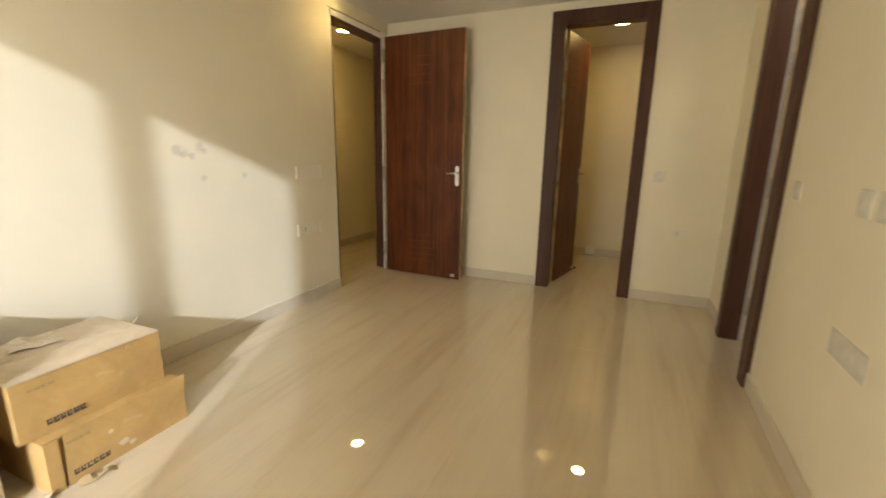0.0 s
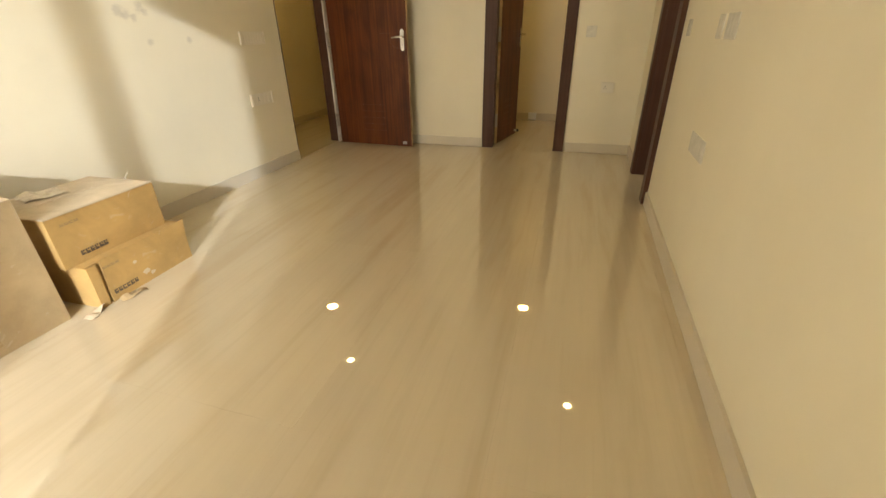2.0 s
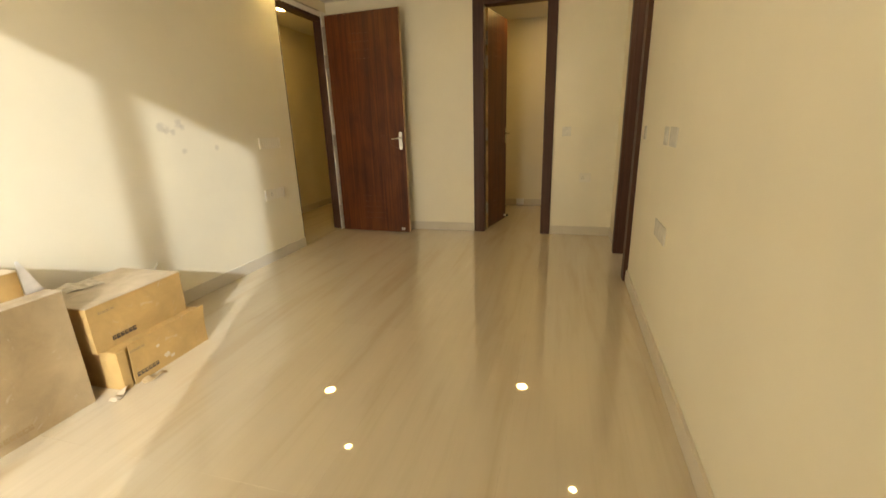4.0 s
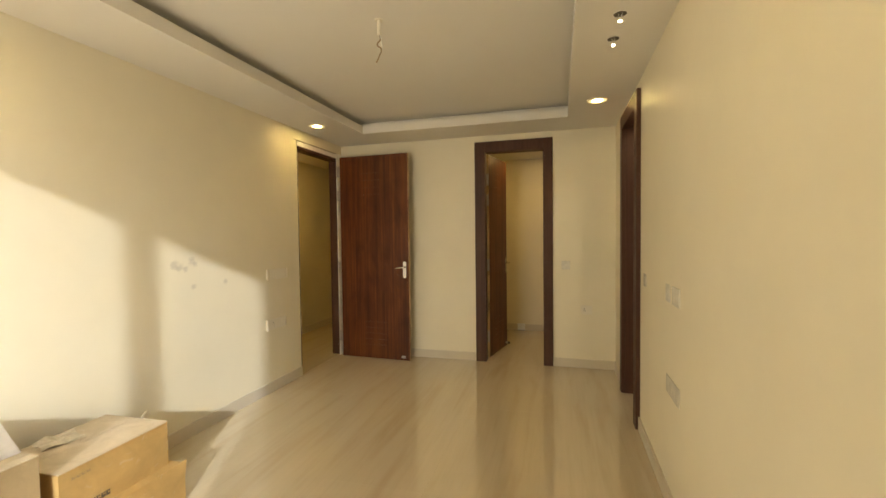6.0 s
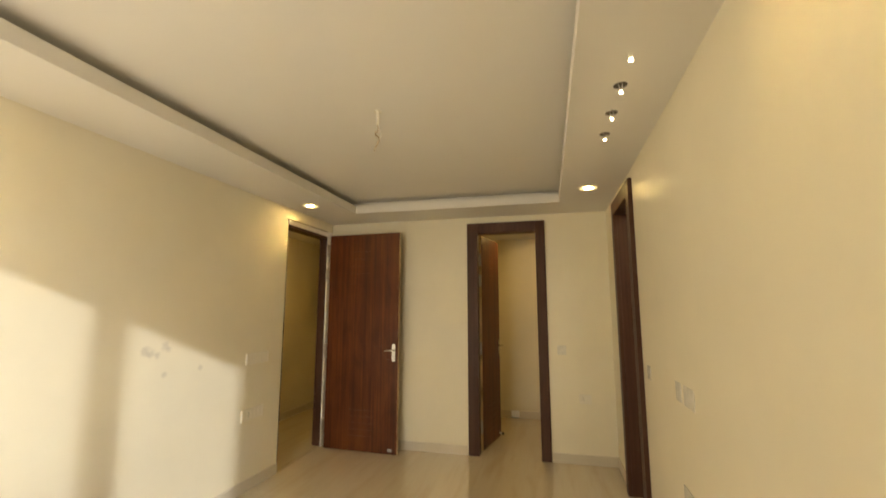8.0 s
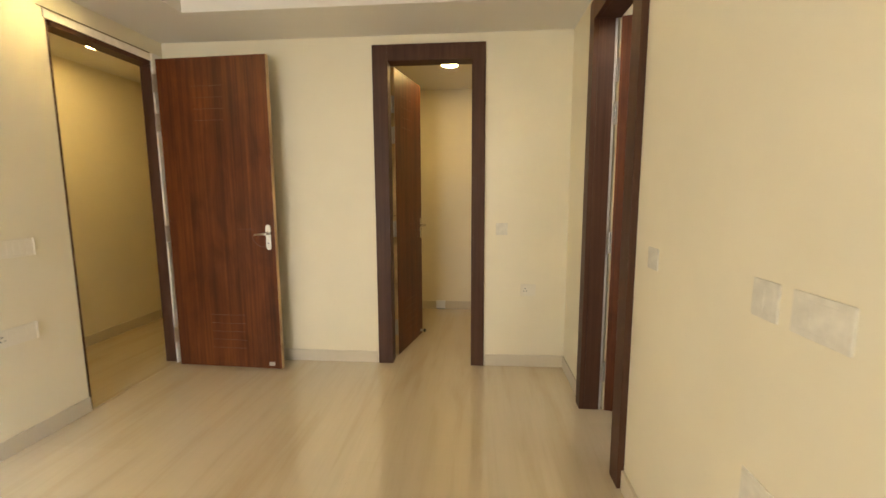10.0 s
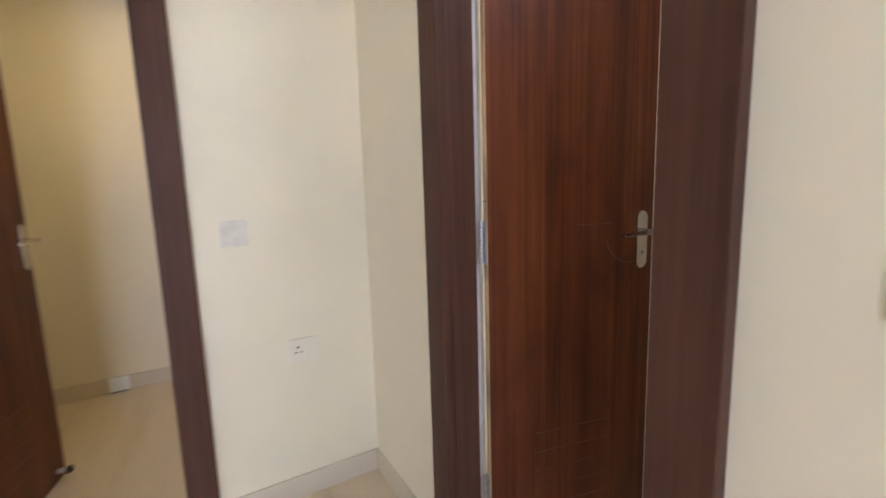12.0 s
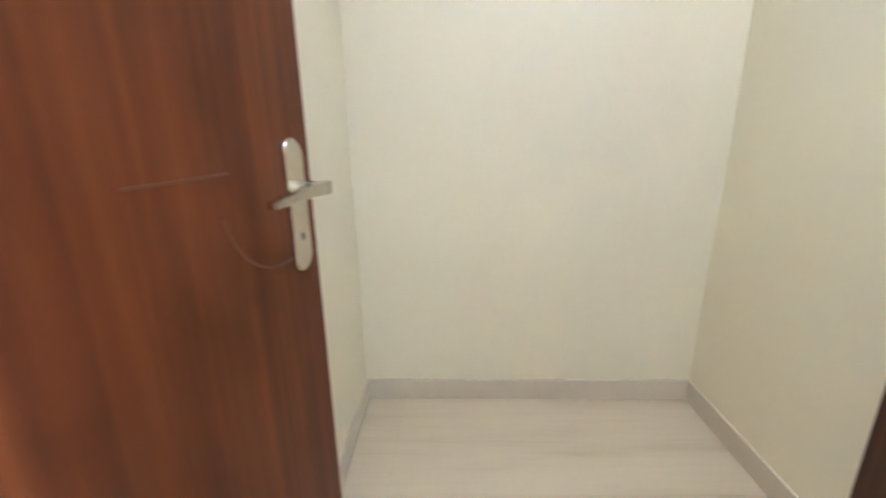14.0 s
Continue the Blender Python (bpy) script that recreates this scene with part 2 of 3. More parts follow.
def ring(bm, x, y, z0, z1, r0, r1, seg=40):
    """A flat ring between the radii r0 and r1."""
    loops = []
    for r, z in ((r0, z0), (r1, z0), (r1, z1), (r0, z1)):
        loops.append([bm.verts.new((x + r * math.cos(a), y + r * math.sin(a), z)) for a in (2 * math.pi * i / seg for i in range(seg))])
    for a, b in zip(loops, loops[1:] + loops[:1]):
        for i in range(seg):
            bm.faces.new((a[i], a[(i + 1) % seg], b[(i + 1) % seg], b[i]))
    return bm


def mesh_of(name, bm, material):
    bmesh.ops.recalc_face_normals(bm, faces=list(bm.faces))
    me = bpy.data.meshes.new(name)
    bm.to_mesh(me)
    bm.free()
    me.materials.append(material)
    return me


def part(name, bm, material, parent=None, label="", smooth=False):
    me = mesh_of(name, bm, material)
    if smooth:
        me.shade_smooth()
    ob = new(name, me)
    if parent:
        ob.parent = parent
    if label:
        tagged(ob, label)
    return ob


def thing(name, label, category, group="", kind="", m=None):
    ob = new(name)
    ob.empty_display_size = 0.1
    if m is not None:
        ob.matrix_world = m
    return tagged(ob, label, category, group, kind)


def structure(name, bm, material, label, category):
    return tagged(part(name, bm, material), label, category, "", "structure")


# ---- setting ----
XL, YB, ZC, ZT, TH = -3.06, -4.85, 2.467, 2.61, 0.115
TOP = 2.80

structure("wall_west", boxes((XL - TH, XL, YB - TH, -0.89, 0, TOP), (XL - TH, XL, -0.89, -0.03, 2.36, TOP), (XL - TH, XL, -0.03, TH, 0, TOP)), WALL_SHADOW_SPOTS, "cream painted plaster wall with a doorway", "wall")
structure("wall_north", boxes((XL, -1.36, 0, TH, 0, TOP), (-1.36, -0.69, 0, TH, 2.33, TOP), (-0.69, TH, 0, TH, 0, TOP)), WALL, "cream painted plaster wall with a framed doorway", "wall")
structure("wall_east", boxes((0, TH, YB - TH, -1.31, 0, TOP), (0, TH, -1.31, -0.60, 2.33, TOP), (0, TH, -0.60, 0, 0, TOP)), WALL, "cream painted plaster wall with a framed doorway", "wall")
structure("wall_south", boxes((XL, -2.92, YB - TH, YB, 0, TOP), (-1.315, 0, YB - TH, YB, 0, TOP), (-2.92, -1.315, YB - TH, YB, 2.45, TOP)), WALL, "cream painted plaster wall with a glazed balcony opening", "wall")
# corridor behind the west wall
structure("wall_corridor_west", one_box(-4.235, -4.12, -1.8, 2.7, 0, TOP), WALL, "cream painted corridor wall", "wall")
structure("wall_corridor_east", one_box(XL - TH, XL, TH, 2.6, 0, TOP), WALL, "cream painted corridor wall", "wall")
structure("wall_corridor_south", one_box(-4.12, XL - TH, -1.8, -1.7, 0, TOP), WALL, "cream painted corridor end wall", "wall")
structure("wall_corridor_north", one_box(-4.12, XL, 2.6, 2.7, 0, TOP), WALL, "cream painted corridor end wall", "wall")
# small room behind the north wall
structure("wall_dressing_north", one_box(-2.0, 0.3, 1.62, 1.735, 0, TOP), WALL, "cream painted wall of a small room", "wall")
structure("wall_dressing_west", one_box(-2.0, -1.885, TH, 1.62, 0, TOP), WALL, "cream painted wall of a small room", "wall")
structure("wall_dressing_east", one_box(0.185, 0.3, TH, 1.62, 0, TOP), WALL, "cream painted wall of a small room", "wall")
# store behind the east wall
structure("wall_store_east", one_box(1.63, 1.745, -2.115, -0.485, 0, TOP), WALL, "cream painted wall of a small empty store", "wall")
structure("wall_store_north", one_box(TH, 1.63, -0.637, -0.485, 0, TOP), WALL, "cream painted wall of a small empty store", "wall")
structure("wall_store_south", boxes((TH, 0.185, -2.115, -2.0, 0, TOP), (0.835, 1.63, -2.115, -2.0, 0, TOP), (0.185, 0.835, -2.115, -2.0, 2.33, TOP)), WALL, "cream painted wall of a small empty store with a framed doorway", "wall")

# ceilings: a dropped band round a raised tray
TX0, TX1, TY0, TY1 = -2.53, -0.472, -4.30, -0.50
def hollow(x0, x1, y0, y1, hx0, hx1, hy0, hy1, z0, z1):
    """A flat rectangular ring with a rectangular hole, as one closed mesh."""
    bm = bmesh.new()
    rings = [[bm.verts.new((x, y, z)) for x, y in ((a, c), (b, c), (b, d), (a, d))] for a, b, c, d, z in ((x0, x1, y0, y1, z0), (hx0, hx1, hy0, hy1, z0), (hx0, hx1, hy0, hy1, z1), (x0, x1, y0, y1, z1))]
    for p, q in zip(rings, rings[1:] + rings[:1]):
        for k in range(4):
            bm.faces.new((p[k], p[(k + 1) % 4], q[(k + 1) % 4], q[k]))
    return bm


structure("ceiling_band", hollow(XL, 0, YB, 0, TX0, TX1, TY0, TY1, ZC, ZC + 0.078), CEIL, "white dropped ceiling band round a raised tray", "ceiling")
structure("ceiling_cove", hollow(TX0 - 0.15, TX1 + 0.15, TY0 - 0.15, TY1 + 0.15, TX0 - 0.14, TX1 + 0.14, TY0 - 0.14, TY1 + 0.14, ZC + 0.078, ZT), CEIL, "white upstand in the recess behind the ceiling band", "ceiling")
structure("ceiling_tray", one_box(XL, 0, YB, 0, ZT, ZT + 0.06), CEIL, "white raised ceiling panel", "ceiling")
structure("ceiling_corridor", one_box(-4.12, XL - TH, -1.7, 2.6, ZC, ZC + 0.06), CEIL, "white flat corridor ceiling", "ceiling")
structure("ceiling_dressing", one_box(-1.885, 0.185, TH, 1.62, ZC, ZC + 0.06), CEIL, "white flat ceiling", "ceiling")
structure("ceiling_store", one_box(TH, 1.63, -2.0, -0.637, ZC, ZC + 0.06), CEIL, "white flat ceiling", "ceiling")
structure("roof_slab", one_box(-4.4, 1.9, YB - 0.2, 2.8, TOP, TOP + 0.15), CEIL, "plain concrete slab over the rooms", "roof")

# the east wall runs slightly out of square towards the window
wall = bpy.data.objects["wall_east"]
for v in wall.data.vertices:
    if abs(v.co.x) < 1e-6 and v.co.y < -4.0:
        v.co.x = -0.036


def east(y):
    return -0.036 * (-1.31 - y) / 3.655


# skirting
SOUTH_FRAME = 0.905
SH, SD = 0.092, 0.011


def skirting(x0, x1, y0, y1):
    structure("baseboard", one_box(x0, x1, y0, y1, 0.0005, SH, bevel=0.002), SKIRT, "beige tile skirting along the wall", "baseboard")


skirting(XL, XL + SD, YB, -0.89)
skirting(XL + SD, -1.45, -SD, 0)
skirting(-0.605, -SD, -SD, 0)
skirting(-SD, 0, -0.565, 0)
skirting(-0.014, 0, YB, -1.365)
base = bpy.data.objects["baseboard.004"]
for v in base.data.vertices:
    v.co.x += east(v.co.y)
skirting(-4.12, -4.12 + SD, -1.7, 2.6)
skirting(-1.885, 0.185, 1.62 - SD, 1.62)
skirting(1.63 - SD, 1.63, -2.0, -0.637)
skirting(TH + 0.045, 1.63 - SD, -0.637 - SD, -0.637)
skirting(SOUTH_FRAME, 1.63 - SD, -2.0, -2.0 + SD)

structure("ground", one_box(-300, 300, -300, 300, -3.4, -3.3), GROUND, "dusty open ground below the building", "ground")


# ---- doors ----
def door_frame(label, m, w0, w1, o0, o1, zi, zo, depth, proud, strip_side):
    """A lined opening: local x along the wall, local y into the wall, z up.
    w0, w1: the clear opening; o0, o1: the outer edges of the architrave."""
    f = thing("door_frame", label, "door frame", "", "structure", m)
    for a, b, inner in ((o0, w0, w0), (w1, o1, w1)):
        part("architrave", one_box(a, b, -proud, 0.0, 0.0, zo, bevel=0.003), FRAME, f)
    part("architrave", one_box(w0, w1, -proud, 0.0, zi, zo, bevel=0.003), FRAME, f)
    t = 0.034
    part("jamb_lining", one_box(w0 - t, w0, 0.0, depth - (0.028 if strip_side < 0 else 0), 0.0, zi + t), FRAME, f)
    part("jamb_lining", one_box(w1, w1 + t, 0.0, depth, 0.0, zi + t), FRAME, f)
    part("head_lining", one_box(w0, w1, 0.0, depth, zi, zi + t), FRAME, f)
    s0, s1 = (w0 - t, w0 - 0.006) if strip_side < 0 else (w1 + 0.010, w1 + t)
    part("rebate_strip", one_box(s0, s1, depth - 0.028, depth - 0.013, 0.0, zi + t), PRIMER_DIMMED, f, "bare white-primed rebate, dimmed in colour")
    return f


def hinge(leaf, z, jamb=None):
    """A butt hinge seen open: a plate on the leaf's edge, the knuckle in the gap, a plate on the jamb."""
    h = part("hinge", one_box(-0.0022, 0.0004, 0.002, 0.034, z - 0.069, z + 0.059, bevel=0.0006), STEEL, leaf, "steel butt hinge")
    if jamb:
        bm = one_box(*jamb, z - 0.069, z + 0.059, bevel=0.0006)
        bm.transform(leaf.matrix_world.inverted())
    else:
        bm = one_box(-0.056, -0.012, 0.026, 0.0285, z - 0.069, z + 0.059, bevel=0.0006)
    part("jamb_plate", bm, STEEL, h)
    for k in range(5):
        a = z - 0.069 + 0.0256 * k
        part("knuckle", rod(bmesh.new(), (-0.009, 0.025, a + 0.0008), (-0.009, 0.025, a + 0.0248), 0.0068, seg=14), STEEL, h)
    for px, py, ax in ((-0.0028, 0.011, 0), (-0.0028, 0.026, 0), (-0.028, 0.0255, 1)):
        for dz in (-0.036, 0.036):
            d = Vector((0.0012, 0, 0)) if ax == 0 else Vector((0, 0.0012, 0))
            p = Vector((px, py, z + dz))
            part("screw", rod(bmesh.new(), p, p + d, 0.0034, seg=10), NICKEL, h)
    return h


def lever_handle(leaf, x, z, side, y):
    """A lever on a long plate. side: -1 in front of the face at y, +1 behind it."""
    d = side
    bm = bmesh.new()
    n, hw, top, bot = 10, 0.020, z + 0.058, z - 0.089
    outline = [(x + hw * math.cos(a), top + hw * math.sin(a)) for a in (math.pi * i / n for i in range(n + 1))]
    outline += [(x + hw * math.cos(a), bot + hw * math.sin(a)) for a in (math.pi + math.pi * i / n for i in range(n + 1))]
    front = [bm.verts.new((px, y + d * 0.008, pz)) for px, pz in outline]
    back = [bm.verts.new((px, y, pz)) for px, pz in outline]
    bm.faces.new(front)
    bm.faces.new(back)
    for i in range(len(front)):
        j = (i + 1) % len(front)
        bm.faces.new((front[i], front[j], back[j], back[i]))
    edge = [e for e in bm.edges if e.verts[0] in front and e.verts[1] in front]
    bmesh.ops.bevel(bm, geom=edge, offset=0.0025, segments=2, affect="EDGES")
    p = part("handle_plate", bm, NICKEL, leaf, "satin nickel lever plate")
    z += 0.012
    bm = rod(bmesh.new(), (x, y + d * 0.008, z), (x, y + d * 0.046, z), 0.009)
    part("spindle_neck", bm, NICKEL, p, smooth=False)
    # the lever runs from its elbow back towards the hinges, dipping and leaning in to a thin tip
    bm = one_box(x - 0.096, x + 0.012, y + d * 0.048 - 0.008, y + d * 0.048 + 0.008, z - 0.009, z + 0.009)
    bmesh.ops.subdivide_edges(bm, edges=[e for e in bm.edges if abs(e.verts[0].co.x - e.verts[1].co.x) > 0.05], cuts=5)
    for v in bm.verts:
        k = max(0.0, min(1.0, (x - 0.010 - v.co.x) / 0.086))
        v.co.z = z - 0.009 * k ** 1.5 + (v.co.z - z) * (1 - 0.45 * k)
        mid = y + d * (0.048 - 0.014 * k)
        v.co.y = mid + (v.co.y - y - d * 0.048) * (1 - 0.25 * k)
    rounded(bm, 0.0022)
    part("lever", bm, NICKEL, p)
    part("keyhole", rod(bmesh.new(), (x, y + d * 0.0070, z - 0.070), (x, y + d * 0.0092, z - 0.070), 0.0065, seg=14), STEEL, p)
    part("key_slot", one_box(x - 0.0012, x + 0.0012, y + d * 0.0085 - 0.0012, y + d * 0.0085 + 0.0012, z - 0.0745, z - 0.0655), DARK, p)


def arc_line(x, z, r, a0, a1, y, w=0.004, h=0.0012, seg=20):
    """A thin curved inlay line on the face at y."""
    bm = bmesh.new()
    rows = []
    for i in range(seg + 1):
        a = radians(a0 + (a1 - a0) * i / seg)
        rows.append([bm.verts.new((x + (r + k * w / 2) * math.cos(a), yy, z + (r + k * w / 2) * math.sin(a))) for k, yy in ((-1, y), (-1, y - h), (1, y - h), (1, y))])
    for a, b in zip(rows, rows[1:]):
        for i in range(4):
            bm.faces.new((a[i], a[(i + 1) % 4], b[(i + 1) % 4], b[i]))
    bm.faces.new(rows[0])
    bm.faces.new(rows[-1])
    return bm


LINE = plain("routed_line_edge", (0.105, 0.034, 0.013), 0.40)


def door_leaf(name, label, m, width, height, hinges, stopper=False, jamb=None):
    """A flush laminated leaf: local x from the hinge edge, front face at y = 0 looking along -y."""
    t = 0.038
    d = thing(name, label, "door", "", "structure", m)
    part("core", one_box(0.0, width, 0.0012, t - 0.0012, 0.008, height, bevel=0.0015), RAW, d, "bare pale wood edge")
    part("face_panel", one_box(0.0015, width - 0.0015, -0.0003, 0.0016, 0.009, height - 0.001), LEAF, d)
    part("face_panel", one_box(0.0015, width - 0.0015, t - 0.0016, t + 0.0003, 0.009, height - 0.001), LEAF, d)
    for z in hinges:
        hinge(d, z, jamb)
    lever_handle(d, width - 0.048, 1.035, -1, -0.0003)
    lever_handle(d, width - 0.048, 1.035, 1, t + 0.0003)
    # routed pattern: two ladders of short lines and a ring cut by the lock
    # before these, a thin dark line drawn across the bare hinge edge
    part("edge_line", one_box(-0.0008, 0.0, 0.003, 0.035, 1.160, 1.1625), LINE, d, "thin dark line across the bare edge")
    c = width * 0.52
    for z in (0.16, 0.225, 0.29, 0.355, 0.42):
        part("routed_line", one_box(c - 0.15, c + 0.13, -0.0012, 0.0, z - 0.0016, z + 0.0016), LINE, d)
    for z in (1.865, 1.945, 2.025, 2.105):
        part("routed_line", one_box(c - 0.17, c + 0.06, -0.0012, 0.0, z - 0.0016, z + 0.0016), LINE, d)
    part("routed_ring", arc_line(width - 0.085, 1.045, 0.098, 190, 292, 0.0), LINE, d)
    part("routed_line", one_box(width - 0.29, width - 0.165, -0.0012, 0.0, 1.076, 1.079), LINE, d)
    if stopper:
        s = part("door_stopper", rod(bmesh.new(), (width - 0.06, -0.0003, 0.05), (width - 0.06, -0.035, 0.05), 0.011), STEEL, d, "steel door stop with a black rubber tip")
        bm = bmesh.new()
        bmesh.ops.create_uvsphere(bm, u_segments=14, v_segments=10, radius=0.017, matrix=Matrix.Translation((width - 0.06, -0.042, 0.05)) @ Matrix.Diagonal((1, 0.8, 1, 1)))
        part("rubber_tip", bm, BLACK, s, smooth=True)
    else:
        part("lock_catch", one_box(width - 0.10, width - 0.055, -0.006, 0.0, 0.032, 0.060, bevel=0.002), STEEL, d, "small steel catch plate")
    return d


# north doorway
door_frame("dark brown laminated door frame in the cream wall", pose(0, -0.0005, 0), -1.325, -0.712, -1.438, -0.614, 2.287, 2.400, TH, 0.020, -1)
door_leaf("door_2", "red-brown wood laminate door standing open into the next room", pose(-1.308, 0.140, 0, 0, 0, 78.4), 0.60, 2.29, (0.25, 1.06, 1.79, 2.02), True, (-1.3308, -1.3285, 0.0865, 0.0985))
# east doorway: local x runs along -y, local y along +x
door_frame("dark brown laminated door frame in the cream wall", pose(-0.0005, 0, 0, 0, 0, -90), 0.645, 1.257, 0.553, 1.363, 2.287, 2.400, TH, 0.030, -1)
door_leaf("door_3", "red-brown wood laminate door standing open into an empty store", pose(0.113, -0.664, 0, 0, 0, -13.34), 0.590, 2.29, (0.25, 1.046, 1.785, 2.02), False, (0.0865, 0.0985, -0.6415, -0.6392))
# closed door in the store's south wall
door_frame("dark brown laminated door frame in the wall of the store", pose(0, -2.0, 0, 0, 0, 180), -0.80, -0.22, -SOUTH_FRAME, -0.125, 2.287, 2.400, TH, 0.020, -1)
door_leaf("door_4", "red-brown wood laminate door, shut, beside the empty store", pose(0.798, -2.065, 0, 0, 0, 180), 0.576, 2.285, (0.25, 1.06, 2.02))

# west doorway: a flush frame with its room face left white
f = thing("door_frame", "dark brown door frame with an unpainted white room face", "door frame", "", "structure")
part("jamb_lining", one_box(-3.165, -3.058, -0.105, -0.030, 0, 2.30), FRAME, f)
part("jamb_face", one_box(-3.058, -3.046, -0.128, -0.030, 0, 2.36), PRIMER, f, "bare white-primed face")
part("jamb_lining", one_box(-3.165, -3.07, -0.89, -0.865, 0, 2.30), FRAME, f)
part("head_lining", one_box(-3.165, -3.060, -0.865, -0.105, 2.275, 2.305), FRAME, f)
part("head_face", one_box(-3.060, -3.053, -0.90, -0.128, 2.305, 2.352, bevel=0.002), PRIMER, f, "bare cream-white head face")
# brown strip laid over the wall as the shadow in the gap above the head
part("groove_shadow", one_box(-3.060, -3.0585, -0.93, -0.128, 2.357, 2.363), GROOVE_SHADE, f, "dark strip painted as the shadow of a groove")
door_leaf("door_1", "red-brown wood laminate door swung open against the wall", pose(-2.990, -0.170, 0, 0, 0, -2.6), 0.845, 2.303, (0.24, 1.04, 1.87, 2.148))

# ---- window behind the walk ----
w = thing("window_1", "grey aluminium framed glass balcony door", "window", "", "structure")
part("window_frame", boxes((-2.92, -2.87, YB - 0.09, YB - 0.03, 0, 2.45), (-1.365, -1.315, YB - 0.09, YB - 0.03, 0, 2.45), (-2.87, -1.365, YB - 0.09, YB - 0.03, 2.408, 2.45), (-2.87, -1.365, YB - 0.09, YB - 0.03, 0, 0.04)), ALU, w)
part("mullion", one_box(-1.954, -1.872, YB - 0.09, YB - 0.03, 0.04, 2.408), ALU, w)
for a, b in ((-2.87, -1.954), (-1.872, -1.365)):
    p = part("pane", one_box(a, b, YB - 0.063, YB - 0.057, 0.04, 2.408), GLASS, w)
    p.visible_shadow = False


# ---- ceiling lamps ----
def downlight(x, y, lit=LAMP, label="round white recessed ceiling light, switched on"):
    d = thing("ceiling_light", label, "ceiling light", "round ceiling lights", "", pose(x, y, ZC))
    part("rim", ring(bmesh.new(), 0, 0, -0.006, -0.0004, 0.072, 0.084), PLASTIC, d, smooth=False)
    part("diffuser", rod(bmesh.new(), (0, 0, -0.0045), (0, 0, -0.0008), 0.072, seg=40), lit, d, "glowing white diffuser")


for x, y in ((-2.804, -0.926), (-0.250, -0.935), (-2.808, -3.557), (-0.250, -3.557)):
    downlight(x, y)
downlight(-0.92, 0.733, LAMP_WARM)
downlight(-3.60, 0.03, LAMP_WARM)
# unseen fill light, added under the store ceiling to brighten that room
downlight(0.36, -1.42, STORE_FILL)


def hanging_spot(x, y, drop, with_hole):
    """A small bulb hung on its leads below a round cut-out."""
    d = thing("spot_light", "small lit spot bulb hanging from a bare ceiling cut-out" if with_hole else "small lit spot bulb set in the white ceiling", "spot light", "row of spot lights", "", pose(x, y, ZC))
    if with_hole:
        # no opening is cut: a dark-coloured disc gives the shade inside it
        part("cutout", rod(bmesh.new(), (0, 0, -0.0015), (0, 0, -0.0004), 0.031, seg=28), HOLE_SHADE, d, "flat dark disc painted as the shade in a cut-out")
        part("cutout_edge", ring(bmesh.new(), 0, 0, -0.002, -0.0004, 0.031, 0.0335, 28), PRIMER, d)
    for k in (-1, 1):
        part("lead", rod(bmesh.new(), (k * 0.008, -0.006, -0.001), (k * 0.004, 0.0, -drop), 0.0016, seg=8), WIRE, d)
    part("bulb_cup", rod(bmesh.new(), (0, 0, -drop), (0, 0, -drop - 0.010), 0.006, 0.009, seg=18), PLASTIC, d)
    part("bulb", rod(bmesh.new(), (0, 0, -drop - 0.010), (0, 0, -drop - 0.015), 0.0088, 0.007, seg=18), BULB, d, "glowing warm bulb")


for y, hole in ((-2.046, True), (-2.319, True), (-2.594, True), (-2.83, False)):
    hanging_spot(-0.259, y, 0.024 if hole else 0.012, hole)

# fan point
d = thing("ceiling_fan_rod", "white ceiling fan rod with bare wires hanging from it", "fan rod", "", "", pose(-1.522, -2.342, ZT))
part("rod", rod(bmesh.new(), (0, 0, 0.0), (0, 0, -0.085), 0.009), PLASTIC, d)
part("flange", rod(bmesh.new(), (0, 0, -0.0005), (0, 0, -0.006), 0.022), PLASTIC, d)


def wire_curve(name, pts, r, material, parent):
    cu = bpy.data.curves.new(name, "CURVE")
    cu.dimensions, cu.bevel_depth, cu.bevel_resolution = "3D", r, 2
    sp = cu.splines.new("BEZIER")
    sp.bezier_points.add(len(pts) - 1)
    for b, p in zip(sp.bezier_points, pts):
        b.co, b.handle_left_type, b.handle_right_type = p, "AUTO", "AUTO"
    tmp = bpy.data.objects.new(name, cu)
    scene.collection.objects.link(tmp)
    me = bpy.data.meshes.new_from_object(tmp.evaluated_get(bpy.context.evaluated_depsgraph_get()))
    bpy.data.objects.remove(tmp)
    me.materials.clear()
    me.materials.append(material)
    ob = new(name, me)
    ob.parent = parent
    return ob


wire_curve("wire", [(0, 0, -0.08), (0.004, 0.004, -0.11), (-0.012, 0, -0.135), (0.012, 0, -0.165), (0.0, 0, -0.20), (-0.018, 0, -0.235)], 0.0040, WIRE_BROWN, d)
wire_curve("wire", [(0.003, 0, -0.08), (0.016, 0.0, -0.125), (0.018, 0, -0.165), (0.004, 0, -0.185)], 0.0030, WIRE, d)


